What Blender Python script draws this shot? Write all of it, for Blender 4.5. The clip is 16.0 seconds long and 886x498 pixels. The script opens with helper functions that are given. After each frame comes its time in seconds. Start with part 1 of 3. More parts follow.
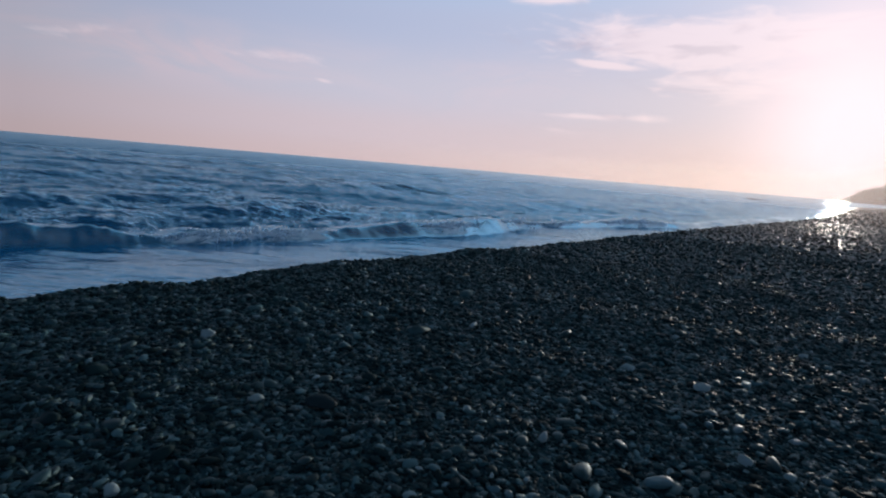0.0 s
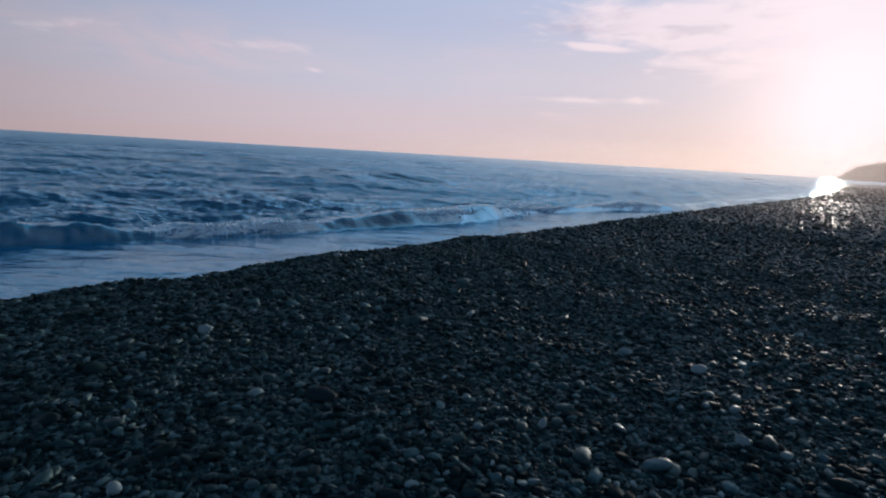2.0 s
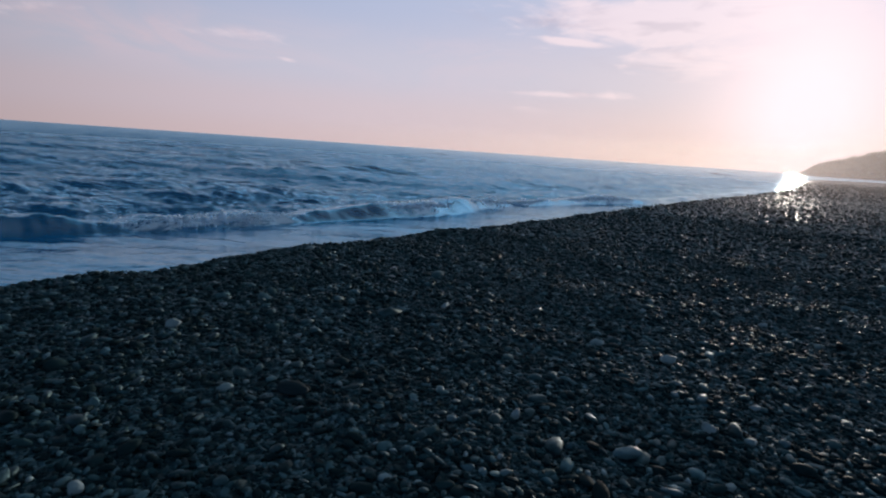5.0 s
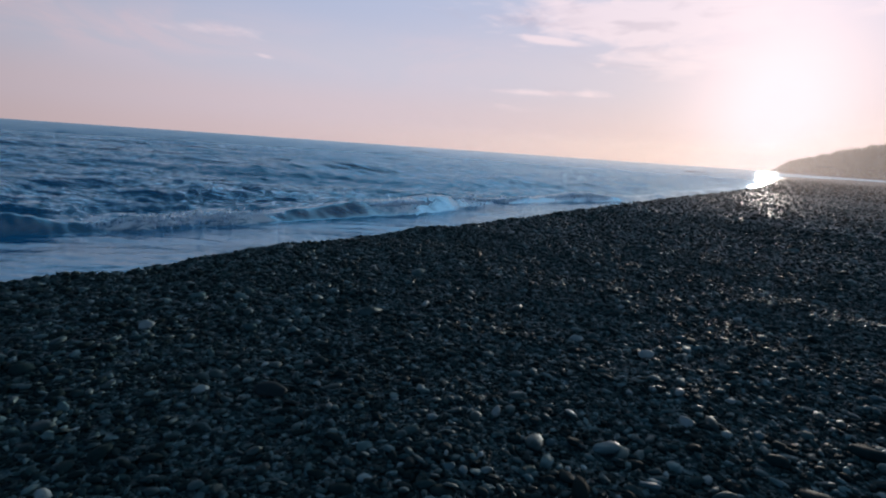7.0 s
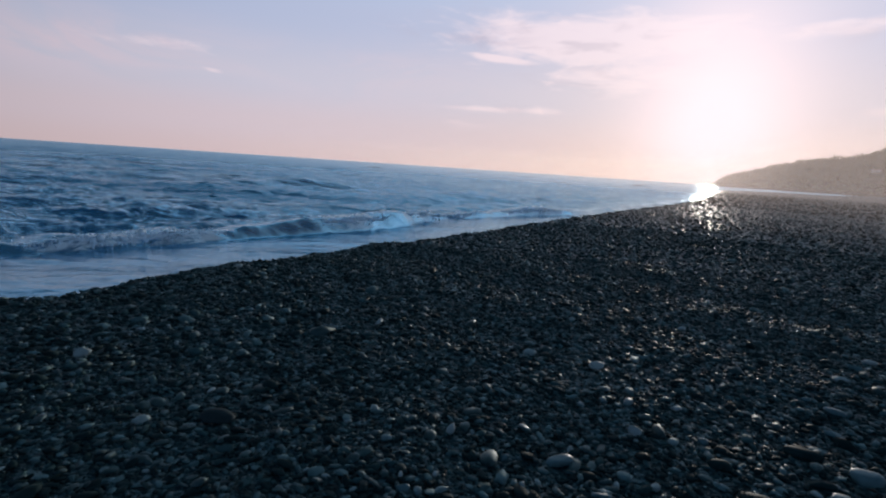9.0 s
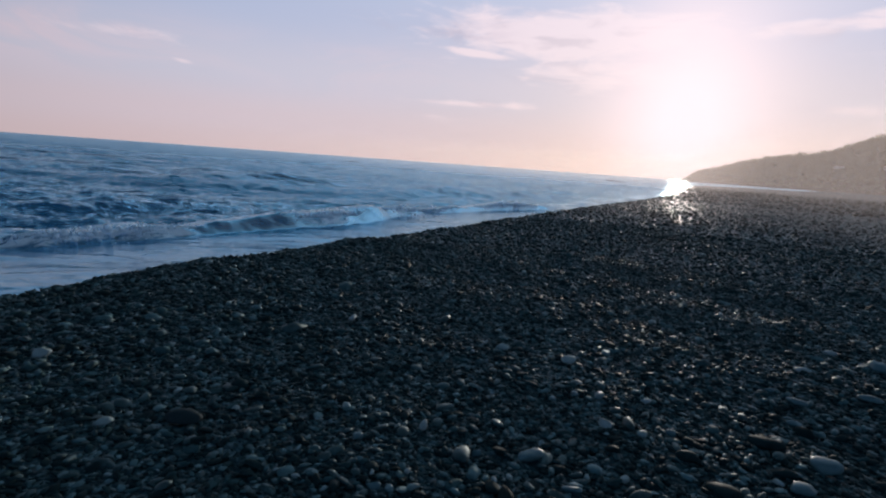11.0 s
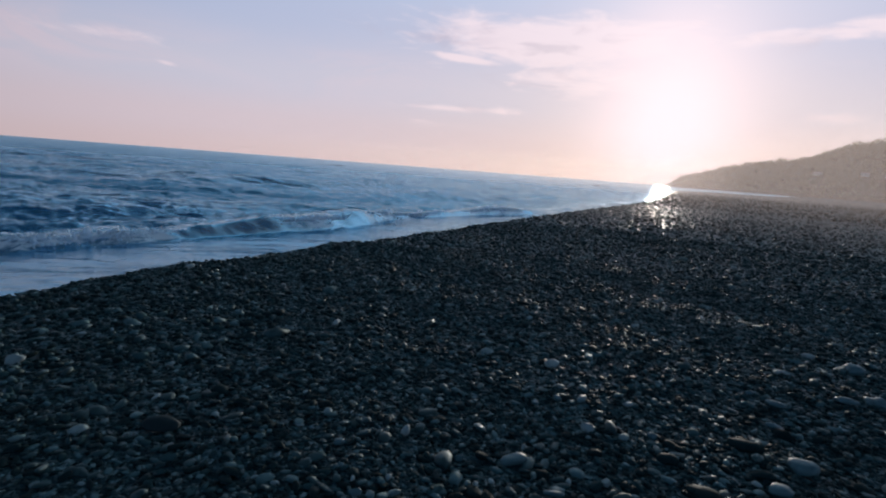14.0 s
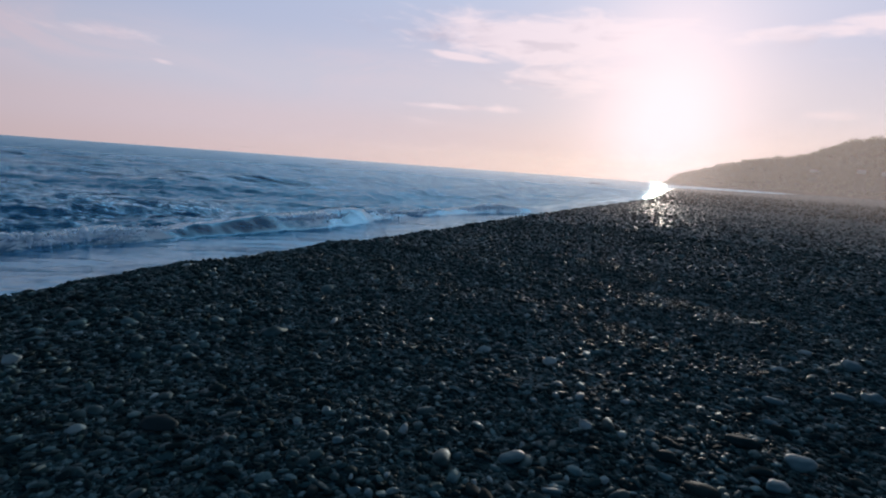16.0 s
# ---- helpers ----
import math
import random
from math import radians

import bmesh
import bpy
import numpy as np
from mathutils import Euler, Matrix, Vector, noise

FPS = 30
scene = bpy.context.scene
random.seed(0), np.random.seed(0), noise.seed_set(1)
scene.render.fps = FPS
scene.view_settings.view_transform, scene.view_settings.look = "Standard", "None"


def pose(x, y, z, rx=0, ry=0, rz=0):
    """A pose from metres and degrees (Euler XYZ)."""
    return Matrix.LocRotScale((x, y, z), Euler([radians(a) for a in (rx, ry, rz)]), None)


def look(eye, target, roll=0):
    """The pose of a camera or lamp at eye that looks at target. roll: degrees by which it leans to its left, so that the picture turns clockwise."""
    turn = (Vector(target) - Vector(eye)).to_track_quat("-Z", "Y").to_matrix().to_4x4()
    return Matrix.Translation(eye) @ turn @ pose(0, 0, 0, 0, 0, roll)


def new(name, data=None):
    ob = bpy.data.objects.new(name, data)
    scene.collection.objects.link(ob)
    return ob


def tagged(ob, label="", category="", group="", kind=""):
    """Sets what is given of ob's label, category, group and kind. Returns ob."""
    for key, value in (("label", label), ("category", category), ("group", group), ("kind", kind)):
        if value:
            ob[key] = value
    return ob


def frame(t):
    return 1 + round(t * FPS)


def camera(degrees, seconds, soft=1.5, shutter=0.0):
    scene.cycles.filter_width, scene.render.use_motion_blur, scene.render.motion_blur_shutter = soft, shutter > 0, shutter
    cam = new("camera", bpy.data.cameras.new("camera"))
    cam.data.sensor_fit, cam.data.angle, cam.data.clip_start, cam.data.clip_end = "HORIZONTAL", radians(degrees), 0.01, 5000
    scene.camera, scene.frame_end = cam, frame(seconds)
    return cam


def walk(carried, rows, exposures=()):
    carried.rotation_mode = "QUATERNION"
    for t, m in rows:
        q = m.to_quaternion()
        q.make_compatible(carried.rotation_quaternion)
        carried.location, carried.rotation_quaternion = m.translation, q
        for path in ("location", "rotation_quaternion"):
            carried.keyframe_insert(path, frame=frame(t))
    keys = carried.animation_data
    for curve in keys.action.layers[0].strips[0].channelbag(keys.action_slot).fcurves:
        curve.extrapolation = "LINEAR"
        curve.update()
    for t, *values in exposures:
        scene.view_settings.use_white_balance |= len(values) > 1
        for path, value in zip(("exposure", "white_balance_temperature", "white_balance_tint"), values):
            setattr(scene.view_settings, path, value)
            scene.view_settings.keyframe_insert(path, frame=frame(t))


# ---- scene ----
cam = camera(81.0, 16.0, soft=2.2)
PATH = [
    (0.0, pose(0.000, 0.000, 1.500, 81.03, -4.70, 0.73)),
    (0.5, pose(0.002, 0.003, 1.504, 81.00, -4.11, 0.53)),
    (1.0, pose(0.000, 0.004, 1.507, 80.83, -3.75, 0.27)),
    (1.5, pose(0.000, 0.007, 1.507, 79.81, -3.53, 0.16)),
    (2.0, pose(0.002, 0.008, 1.511, 79.72, -3.30, 0.04)),
    (2.5, pose(0.003, 0.008, 1.509, 79.41, -3.23, 0.07)),
    (3.0, pose(0.002, 0.010, 1.508, 78.28, -3.03, 0.01)),
    (3.5, pose(0.003, 0.011, 1.508, 78.66, -3.02, -0.57)),
    (4.0, pose(0.006, 0.014, 1.507, 78.58, -3.40, -1.21)),
    (6.3, pose(0.018, 0.037, 1.496, 79.89, -4.09, -3.95)),
    (6.5, pose(0.019, 0.039, 1.495, 79.70, -4.15, -4.04)),
    (7.0, pose(0.022, 0.040, 1.499, 79.03, -3.87, -4.79)),
    (7.5, pose(0.028, 0.038, 1.507, 80.05, -3.36, -5.75)),
    (8.0, pose(0.038, 0.030, 1.517, 82.51, -3.30, -7.49)),
    (8.5, pose(0.042, 0.027, 1.522, 82.27, -3.52, -8.95)),
    (9.0, pose(0.046, 0.033, 1.519, 81.00, -3.75, -9.73)),
    (9.2, pose(0.047, 0.032, 1.519, 80.36, -3.64, -9.75)),
    (11.3, pose(0.083, 0.048, 1.525, 80.56, -3.97, -12.56)),
    (11.5, pose(0.088, 0.046, 1.525, 80.23, -3.93, -12.64)),
    (12.0, pose(0.090, 0.050, 1.526, 80.40, -4.10, -13.25)),
    (12.5, pose(0.096, 0.048, 1.523, 80.26, -3.97, -13.45)),
    (13.0, pose(0.101, 0.050, 1.521, 80.87, -4.41, -13.61)),
    (13.5, pose(0.098, 0.048, 1.525, 81.02, -4.39, -13.75)),
    (14.0, pose(0.098, 0.046, 1.525, 81.16, -4.29, -13.78)),
    (14.5, pose(0.098, 0.047, 1.523, 81.02, -4.23, -13.74)),
    (15.0, pose(0.099, 0.048, 1.522, 80.95, -4.30, -13.86)),
    (15.5, pose(0.099, 0.047, 1.526, 80.74, -4.07, -13.95)),
    (16.0, pose(0.100, 0.047, 1.524, 80.99, -4.13, -14.05)),
]
walk(cam, PATH)

# ---- sky, sun ----
SUN_AZ, SUN_EL = radians(36.65), radians(1.2)
SUN_DIR = Vector((math.sin(SUN_AZ) * math.cos(SUN_EL), math.cos(SUN_AZ) * math.cos(SUN_EL), math.sin(SUN_EL)))


class Nodes:
    """Short hand for a node tree."""

    def __init__(self, tree):
        self.tree = tree
        tree.nodes.clear()

    def add(self, kind, inputs=None):
        n = self.tree.nodes.new(kind)
        for key, value in (inputs or {}).items():
            self.put(n.inputs[key], value)
        return n

    def put(self, socket, value):
        if isinstance(value, bpy.types.NodeSocket):
            self.tree.links.new(value, socket)
        else:
            socket.default_value = value

    def math(self, op, a, b=0.0, c=0.0, clamp=False):
        n = self.add("ShaderNodeMath", {0: a, 1: b, 2: c})
        n.operation, n.use_clamp = op, clamp
        return n.outputs[0]

    def mix(self, fac, a, b, blend="MIX"):
        n = self.add("ShaderNodeMix")
        n.data_type, n.blend_type, n.clamp_factor = "RGBA", blend, True
        for key, value in ((0, fac), (6, a), (7, b)):
            self.put(n.inputs[key], value)
        return n.outputs[2]

    def ramp(self, fac, stops, mode="LINEAR"):
        n = self.add("ShaderNodeValToRGB", {0: fac})
        n.color_ramp.interpolation = mode
        el = n.color_ramp.elements
        while len(el) < len(stops):
            el.new(0.5)
        for e, (p, col) in zip(el, stops):
            e.position, e.color = p, (*col, 1.0)
        return n.outputs[0]

    def smooth(self, x, lo, hi):
        n = self.add("ShaderNodeMapRange", {0: x, 1: lo, 2: hi, 3: 0.0, 4: 1.0})
        n.interpolation_type = "SMOOTHSTEP"
        return n.outputs[0]

    def vector(self, op, a, b):
        n = self.add("ShaderNodeVectorMath", {0: a, 1: b})
        n.operation = op
        return n

    def noise(self, vec, scale, detail=4.0, rough=0.55, warp=0.0):
        n = self.add("ShaderNodeTexNoise", {"Vector": vec, "Scale": scale, "Detail": detail, "Roughness": rough, "Distortion": warp})
        return n.outputs[0]


def make_world():
    world = bpy.data.worlds.new("sunset_sky")
    scene.world = world
    world.use_nodes = True
    g = Nodes(world.node_tree)
    way = g.add("ShaderNodeTexCoord").outputs["Generated"]
    xyz = g.add("ShaderNodeSeparateXYZ", {0: way})
    x, y, z = xyz.outputs
    deg = 180 / math.pi
    el = g.math("MULTIPLY", g.math("ARCSINE", z), deg)
    az = g.math("MULTIPLY", g.math("ARCTAN2", x, y), deg)
    up = g.math("DIVIDE", g.math("MAXIMUM", el, 0.0), 90.0)
    base = g.ramp(up, [(0.0, (0.60, 0.475, 0.505)), (0.035, (0.59, 0.50, 0.565)), (0.085, (0.52, 0.515, 0.63)), (0.16, (0.40, 0.46, 0.64)),
                       (0.25, (0.30, 0.52, 0.80)), (0.32, (0.14, 0.30, 0.48)), (0.48, (0.06, 0.15, 0.24)), (1.0, (0.025, 0.07, 0.11))], "EASE")
    # the sky dims away from the sun
    toward = g.vector("DOT_PRODUCT", way, SUN_DIR).outputs["Value"]
    dim = g.math("MAXIMUM", g.math("MULTIPLY_ADD", g.smooth(toward, -0.7, 0.82), 0.86, 0.14), 0.72)
    # cooler in the half away from the sun
    base = g.mix(g.smooth(toward, 0.1, -0.4), base, g.mix(1.0, base, (0.70, 0.98, 1.22, 1), "MULTIPLY"))
    sky = g.mix(1.0, base, dim, "MULTIPLY")
    high = g.smooth(el, 21.0, 36.0)
    sky = g.mix(high, sky, g.mix(1.0, sky, g.math("MULTIPLY_ADD", g.smooth(toward, 0.42, 0.88), 3.4, 0.22), "MULTIPLY"))
    air = g.add("ShaderNodeTexSky")
    air.sky_type, air.sun_disc, air.sun_elevation, air.sun_rotation, air.dust_density = "NISHITA", False, SUN_EL, SUN_AZ, 2.0
    sky = g.mix(1.0, sky, g.mix(1.0, air.outputs[0], (0.006, 0.006, 0.007, 1), "MULTIPLY"), "ADD")
    # glow of the low sun in the haze, taller than wide
    d_az = g.math("SUBTRACT", az, math.degrees(SUN_AZ))
    d_el = g.math("SUBTRACT", el, math.degrees(SUN_EL) + 4.2)
    ring = g.math("SQRT", g.math("ADD", g.math("POWER", g.math("ABSOLUTE", d_az), 2.0), g.math("MULTIPLY", g.math("POWER", g.math("ABSOLUTE", d_el), 2.0), 0.42)))
    core = g.math("MULTIPLY", g.math("EXPONENT", g.math("MULTIPLY", g.math("POWER", g.math("DIVIDE", ring, 6.8), 2.0), -1.0)), 1.1, 0.0, True)
    halo = g.math("MULTIPLY", g.math("EXPONENT", g.math("DIVIDE", ring, -15.5)), 0.80)
    warm = g.ramp(up, [(0.0, (1.0, 0.68, 0.47)), (0.045, (1.0, 0.81, 0.72)), (0.16, (0.98, 0.86, 0.91))])
    # clouds: long thin streaks, thicker in a bank round the sun
    flat = g.add("ShaderNodeCombineXYZ", {0: g.math("MULTIPLY", az, 0.07), 1: g.math("MULTIPLY", el, 0.26), 2: 3.7}).outputs[0]
    wisps = g.noise(flat, 1.7, 6.0, 0.56, 0.7)
    thin = g.noise(flat, 4.3, 4.0, 0.5, 0.4)
    field = g.math("ADD", g.math("MULTIPLY", wisps, 0.75), g.math("MULTIPLY", thin, 0.25))

    def patch(a, e, wide, high, lean=0.0):
        da = g.math("DIVIDE", g.math("SUBTRACT", az, a), wide)
        de = g.math("SUBTRACT", el, e)
        de = g.math("DIVIDE", g.math("SUBTRACT", de, g.math("MULTIPLY", g.math("SUBTRACT", az, a), lean)), high)
        rr = g.math("ADD", g.math("MULTIPLY", da, da), g.math("MULTIPLY", de, de))
        return g.math("EXPONENT", g.math("MULTIPLY", rr, -1.0))

    cover = None
    for a, e, wide, high, lean, much in ((24.1, 13.5, 15, 3.0, 0.0, 1.0), (28.3, 9.9, 9, 1.8, -0.02, 0.85), (14.8, 6.4, 11, 0.45, 0.0, 0.62), (14.7, 11.5, 6, 0.5, -0.09, 0.9), (21.2, 14.9, 1.6, 0.7, 0.0, 0.9), (48.9, 13.9, 9, 1.1, 0.08, 0.9),
                                         (51.0, 11.3, 5, 0.6, 0.0, 0.6), (49.5, 6.9, 4, 0.8, 0.0, 0.7), (-34.7, 9.2, 4, 0.8, 0.16, 0.66), (-22.9, 9.3, 9, 0.8, 0.05, 0.5),
                                         (-13.9, 7.8, 1.7, 0.4, -0.12, 0.58), (8.1, 17.7, 5, 1.0, 0.0, 0.9), (-18.7, 18.7, 14, 2.0, 0.0, 0.5), (70.0, 14.0, 20, 3, 0, 0.7), (120.0, 20.0, 50, 6, 0, 0.5)):
        p = g.math("MULTIPLY", patch(a, e, wide, high, lean), much)
        cover = p if cover is None else g.math("MAXIMUM", cover, p)
    cloud = g.smooth(g.math("ADD", g.math("MULTIPLY", cover, 0.50), g.math("SUBTRACT", field, 0.64)), 0.0, 0.27)
    lit = g.mix(dim, (0.16, 0.17, 0.24, 1), (0.94, 0.76, 0.80, 1))
    sky = g.mix(g.math("MULTIPLY", cloud, 0.72), sky, lit)
    grey = g.math("MULTIPLY", g.smooth(g.noise(flat, 2.6, 3.0, 0.5, 0.5), 0.52, 0.72), g.math("MULTIPLY", cover, 0.55))
    sky = g.mix(grey, sky, (0.42, 0.38, 0.48, 1))
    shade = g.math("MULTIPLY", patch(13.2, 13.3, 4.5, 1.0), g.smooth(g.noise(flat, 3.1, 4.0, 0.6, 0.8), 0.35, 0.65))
    sky = g.mix(g.math("MULTIPLY", shade, 0.55), sky, (0.42, 0.38, 0.50, 1))
    veil = g.math("MAXIMUM", patch(-26.0, 8.6, 15, 2.4, 0.03), g.math("MULTIPLY", patch(2.2, 8.8, 12, 3.0), 0.5))
    veil = g.math("MULTIPLY", veil, g.smooth(g.noise(flat, 1.1, 5.0, 0.6, 1.2), 0.32, 0.66))
    sky = g.mix(g.math("MULTIPLY", veil, 0.62), sky, g.mix(1.0, (0.70, 0.55, 0.62, 1), dim, "MULTIPLY"))
    sky = g.mix(halo, sky, warm)
    sky = g.mix(core, sky, (1.1, 0.90, 0.94, 1))
    bg = g.add("ShaderNodeBackground", {0: sky, 1: 1.06})
    out = g.add("ShaderNodeOutputWorld")
    g.put(out.inputs[0], bg.outputs[0])


make_world()
lamp = bpy.data.lights.new("sun", "SUN")
lamp.energy, lamp.angle, lamp.color = 3.7, radians(1.5), (1.0, 0.91, 0.82)
new("sun", lamp).matrix_world = look(SUN_DIR * 100, (0, 0, 0))


# ---- materials ----
def material(name):
    m = bpy.data.materials.new(name)
    m.use_nodes = True
    g = Nodes(m.node_tree)
    bsdf = g.add("ShaderNodeBsdfPrincipled")
    out = g.add("ShaderNodeOutputMaterial")
    g.put(out.inputs[0], bsdf.outputs[0])
    return m, g, bsdf


def bump(g, bsdf, height, strength, distance):
    b = g.add("ShaderNodeBump", {"Height": height, "Strength": strength, "Distance": distance})
    g.put(bsdf.inputs["Normal"], b.outputs[0])


def glowing_through(m, g, bsdf, colour, share):
    """Lets part of the light behind a thin thing through it."""
    thin = g.add("ShaderNodeBsdfTranslucent", {0: (*colour, 1)})
    both = g.add("ShaderNodeMixShader", {0: share, 1: bsdf.outputs[0], 2: thin.outputs[0]})
    out = [n for n in m.node_tree.nodes if n.type == "OUTPUT_MATERIAL"][0]
    g.put(out.inputs[0], both.outputs[0])


def stone_material(name, random_source, light):
    m, g, bsdf = material(name)
    spot = g.add("ShaderNodeTexCoord").outputs["Object"]
    if random_source == "island":
        rnd = g.add("ShaderNodeNewGeometry").outputs["Random Per Island"]
    else:
        rnd = g.add("ShaderNodeObjectInfo").outputs["Random"]
    col = g.ramp(rnd, [(0.0, (0.013, 0.031, 0.033)), (0.55, (0.020, 0.047, 0.050)), (0.78, (0.041, 0.092, 0.097)), (0.92, (0.105, 0.20, 0.21)),
                       (0.98, (0.20, 0.32, 0.33)), (1.0, (0.40, 0.48, 0.48))])
    col = g.mix(1.0, col, (light, light, light, 1), "MULTIPLY")
    grain = g.noise(spot, 90.0, 3.0, 0.6)
    blot = g.noise(spot, 14.0, 3.0, 0.5)
    col = g.mix(g.math("MULTIPLY", grain, 0.5), col, g.mix(1.0, col, (1.6, 1.6, 1.55, 1), "MULTIPLY"))
    col = g.mix(g.smooth(blot, 0.5, 0.7), col, g.mix(1.0, col, (0.6, 0.62, 0.62, 1), "MULTIPLY"))
    g.put(bsdf.inputs["Base Color"], col)
    sheen = g.math("FRACT", g.math("MULTIPLY", rnd, 17.3))
    rough = g.math("MULTIPLY_ADD", blot, 0.30, g.math("MULTIPLY_ADD", g.smooth(sheen, 1.0, 0.988), 0.26, 0.24))
    g.put(bsdf.inputs["Roughness"], rough)
    g.put(bsdf.inputs["Specular IOR Level"], g.math("MULTIPLY_ADD", g.smooth(g.math("FRACT", g.math("MULTIPLY", rnd, 7.7)), 0.54, 0.80), 0.80, 0.03))
    bsdf.inputs["Specular Tint"].default_value = (0.60, 0.97, 1.0, 1)
    bump(g, bsdf, grain, 0.25, 0.003)
    return m


def ground_material():
    m, g, bsdf = material("shingle_bed")
    spot = g.add("ShaderNodeTexCoord").outputs["Object"]
    cell = g.add("ShaderNodeTexVoronoi", {"Vector": spot, "Scale": 19.0, "Randomness": 1.0})
    big = g.add("ShaderNodeTexVoronoi", {"Vector": spot, "Scale": 8.0, "Randomness": 1.0})
    shade = g.add("ShaderNodeSeparateXYZ", {0: cell.outputs["Color"]}).outputs[0]
    col = g.ramp(shade, [(0.0, (0.018, 0.040, 0.044)), (0.5, (0.040, 0.085, 0.092)), (0.85, (0.075, 0.14, 0.15)), (1.0, (0.18, 0.27, 0.28))])
    wide = g.noise(spot, 0.6, 4.0, 0.6)
    col = g.mix(g.smooth(wide, 0.35, 0.7), col, g.mix(1.0, col, (0.65, 0.68, 0.7, 1), "MULTIPLY"))
    g.put(bsdf.inputs["Base Color"], col)
    g.put(bsdf.inputs["Roughness"], g.math("MULTIPLY_ADD", g.noise(spot, 0.35, 5.0, 0.7), 0.3, 0.45))
    g.put(bsdf.inputs["Specular IOR Level"], 0.12)
    h = g.math("ADD", g.math("MULTIPLY", cell.outputs["Distance"], -0.6), g.math("MULTIPLY", big.outputs["Distance"], -0.8))
    h = g.math("ADD", h, g.math("MULTIPLY", g.noise(spot, 0.9, 6.0, 0.7), 7.0))
    bump(g, bsdf, h, 1.0, 0.06)
    return m


def water_material():
    m, g, bsdf = material("sea_water")
    spot = g.add("ShaderNodeTexCoord").outputs["Object"]
    turn = g.add("ShaderNodeMapping", {"Vector": spot, "Rotation": (0, 0, radians(-45)), "Scale": (1.0, 1.0, 1.0)}).outputs[0]
    long = g.vector("MULTIPLY", spot, (0.38, 1.2, 1.0)).outputs[0]
    rip = g.noise(long, 3.0, 4.0, 0.6, 0.3)
    chop = g.noise(long, 0.55, 5.0, 0.55, 0.35)
    swell = g.noise(long, 0.09, 2.0, 0.5, 0.0)
    mid = g.noise(long, 0.17, 4.0, 0.55, 0.3)
    h = g.math("ADD", g.math("MULTIPLY", rip, 0.16), g.math("ADD", g.math("MULTIPLY", chop, 1.0), g.math("MULTIPLY_ADD", mid, 2.0, g.math("MULTIPLY", swell, 2.4))))
    foam = g.add("ShaderNodeAttribute")
    foam.attribute_name = "foam"
    foam = foam.outputs["Fac"]
    lace = g.noise(g.vector("MULTIPLY", turn, (0.42, 1.5, 0.6)).outputs[0], 3.2, 7.0, 0.66, 0.7)
    mask = g.smooth(g.math("ADD", foam, g.math("MULTIPLY", g.math("SUBTRACT", lace, 0.5), 1.6)), 0.42, 0.75)
    mask = g.math("MULTIPLY", mask, g.smooth(foam, 0.02, 0.25))
    deep = g.mix(g.noise(long, 0.05, 3.0), (0.006, 0.13, 0.27, 1), (0.014, 0.23, 0.42, 1))
    g.put(bsdf.inputs["Base Color"], g.mix(mask, deep, (0.86, 0.91, 0.95, 1)))
    open_sea = g.add("ShaderNodeAttribute")
    open_sea.attribute_name = "open_sea"
    rough = g.math("MULTIPLY_ADD", open_sea.outputs["Fac"], 0.17, 0.12)
    g.put(bsdf.inputs["Roughness"], 0.6)
    g.put(bsdf.inputs["Specular IOR Level"], 0.0)
    calm = g.add("ShaderNodeAttribute")
    calm.attribute_name = "chop"
    bump(g, bsdf, h, calm.outputs["Fac"], 0.50)
    relief = bsdf.inputs["Normal"].links[0].from_socket
    # the skin of the water: a faintly blue mirror over the body colour
    skin = g.add("ShaderNodeBsdfGlossy", {"Color": (0.70, 0.92, 1.0, 1), "Roughness": rough, "Normal": relief})
    share = g.add("ShaderNodeFresnel", {"IOR": 4.3, "Normal": relief}).outputs[0]
    share = g.math("MULTIPLY", share, g.math("MULTIPLY_ADD", mask, -0.7, 1.0))
    both = g.add("ShaderNodeMixShader", {0: share, 1: bsdf.outputs[0], 2: skin.outputs[0]})
    out = [n for n in m.node_tree.nodes if n.type == "OUTPUT_MATERIAL"][0]
    g.put(out.inputs[0], both.outputs[0])
    return m


def foam_material():
    m, g, bsdf = material("sea_foam")
    spot = g.add("ShaderNodeTexCoord").outputs["Object"]
    n = g.noise(spot, 22.0, 4.0, 0.7)
    g.put(bsdf.inputs["Base Color"], g.mix(n, (0.76, 0.88, 0.97, 1), (0.88, 0.95, 1.0, 1)))
    g.put(bsdf.inputs["Roughness"], 0.7)
    bump(g, bsdf, n, 0.8, 0.03)
    glowing_through(m, g, bsdf, (0.80, 0.92, 1.0), 0.3)
    return m


def leaf_material():
    m, g, bsdf = material("woodland_leaves")
    rnd = g.add("ShaderNodeNewGeometry").outputs["Random Per Island"]
    spot = g.add("ShaderNodeTexCoord").outputs["Object"]
    col = g.ramp(rnd, [(0.0, (0.07, 0.085, 0.065)), (0.6, (0.10, 0.11, 0.085)), (1.0, (0.14, 0.135, 0.105))])
    n = g.noise(spot, 0.6, 3.0)
    g.put(bsdf.inputs["Base Color"], g.mix(n, col, g.mix(1.0, col, (1.5, 1.45, 1.3, 1), "MULTIPLY")))
    g.put(bsdf.inputs["Roughness"], 0.75)
    bump(g, bsdf, n, 1.0, 1.0)
    glowing_through(m, g, bsdf, (0.46, 0.44, 0.36), 0.65)
    return m


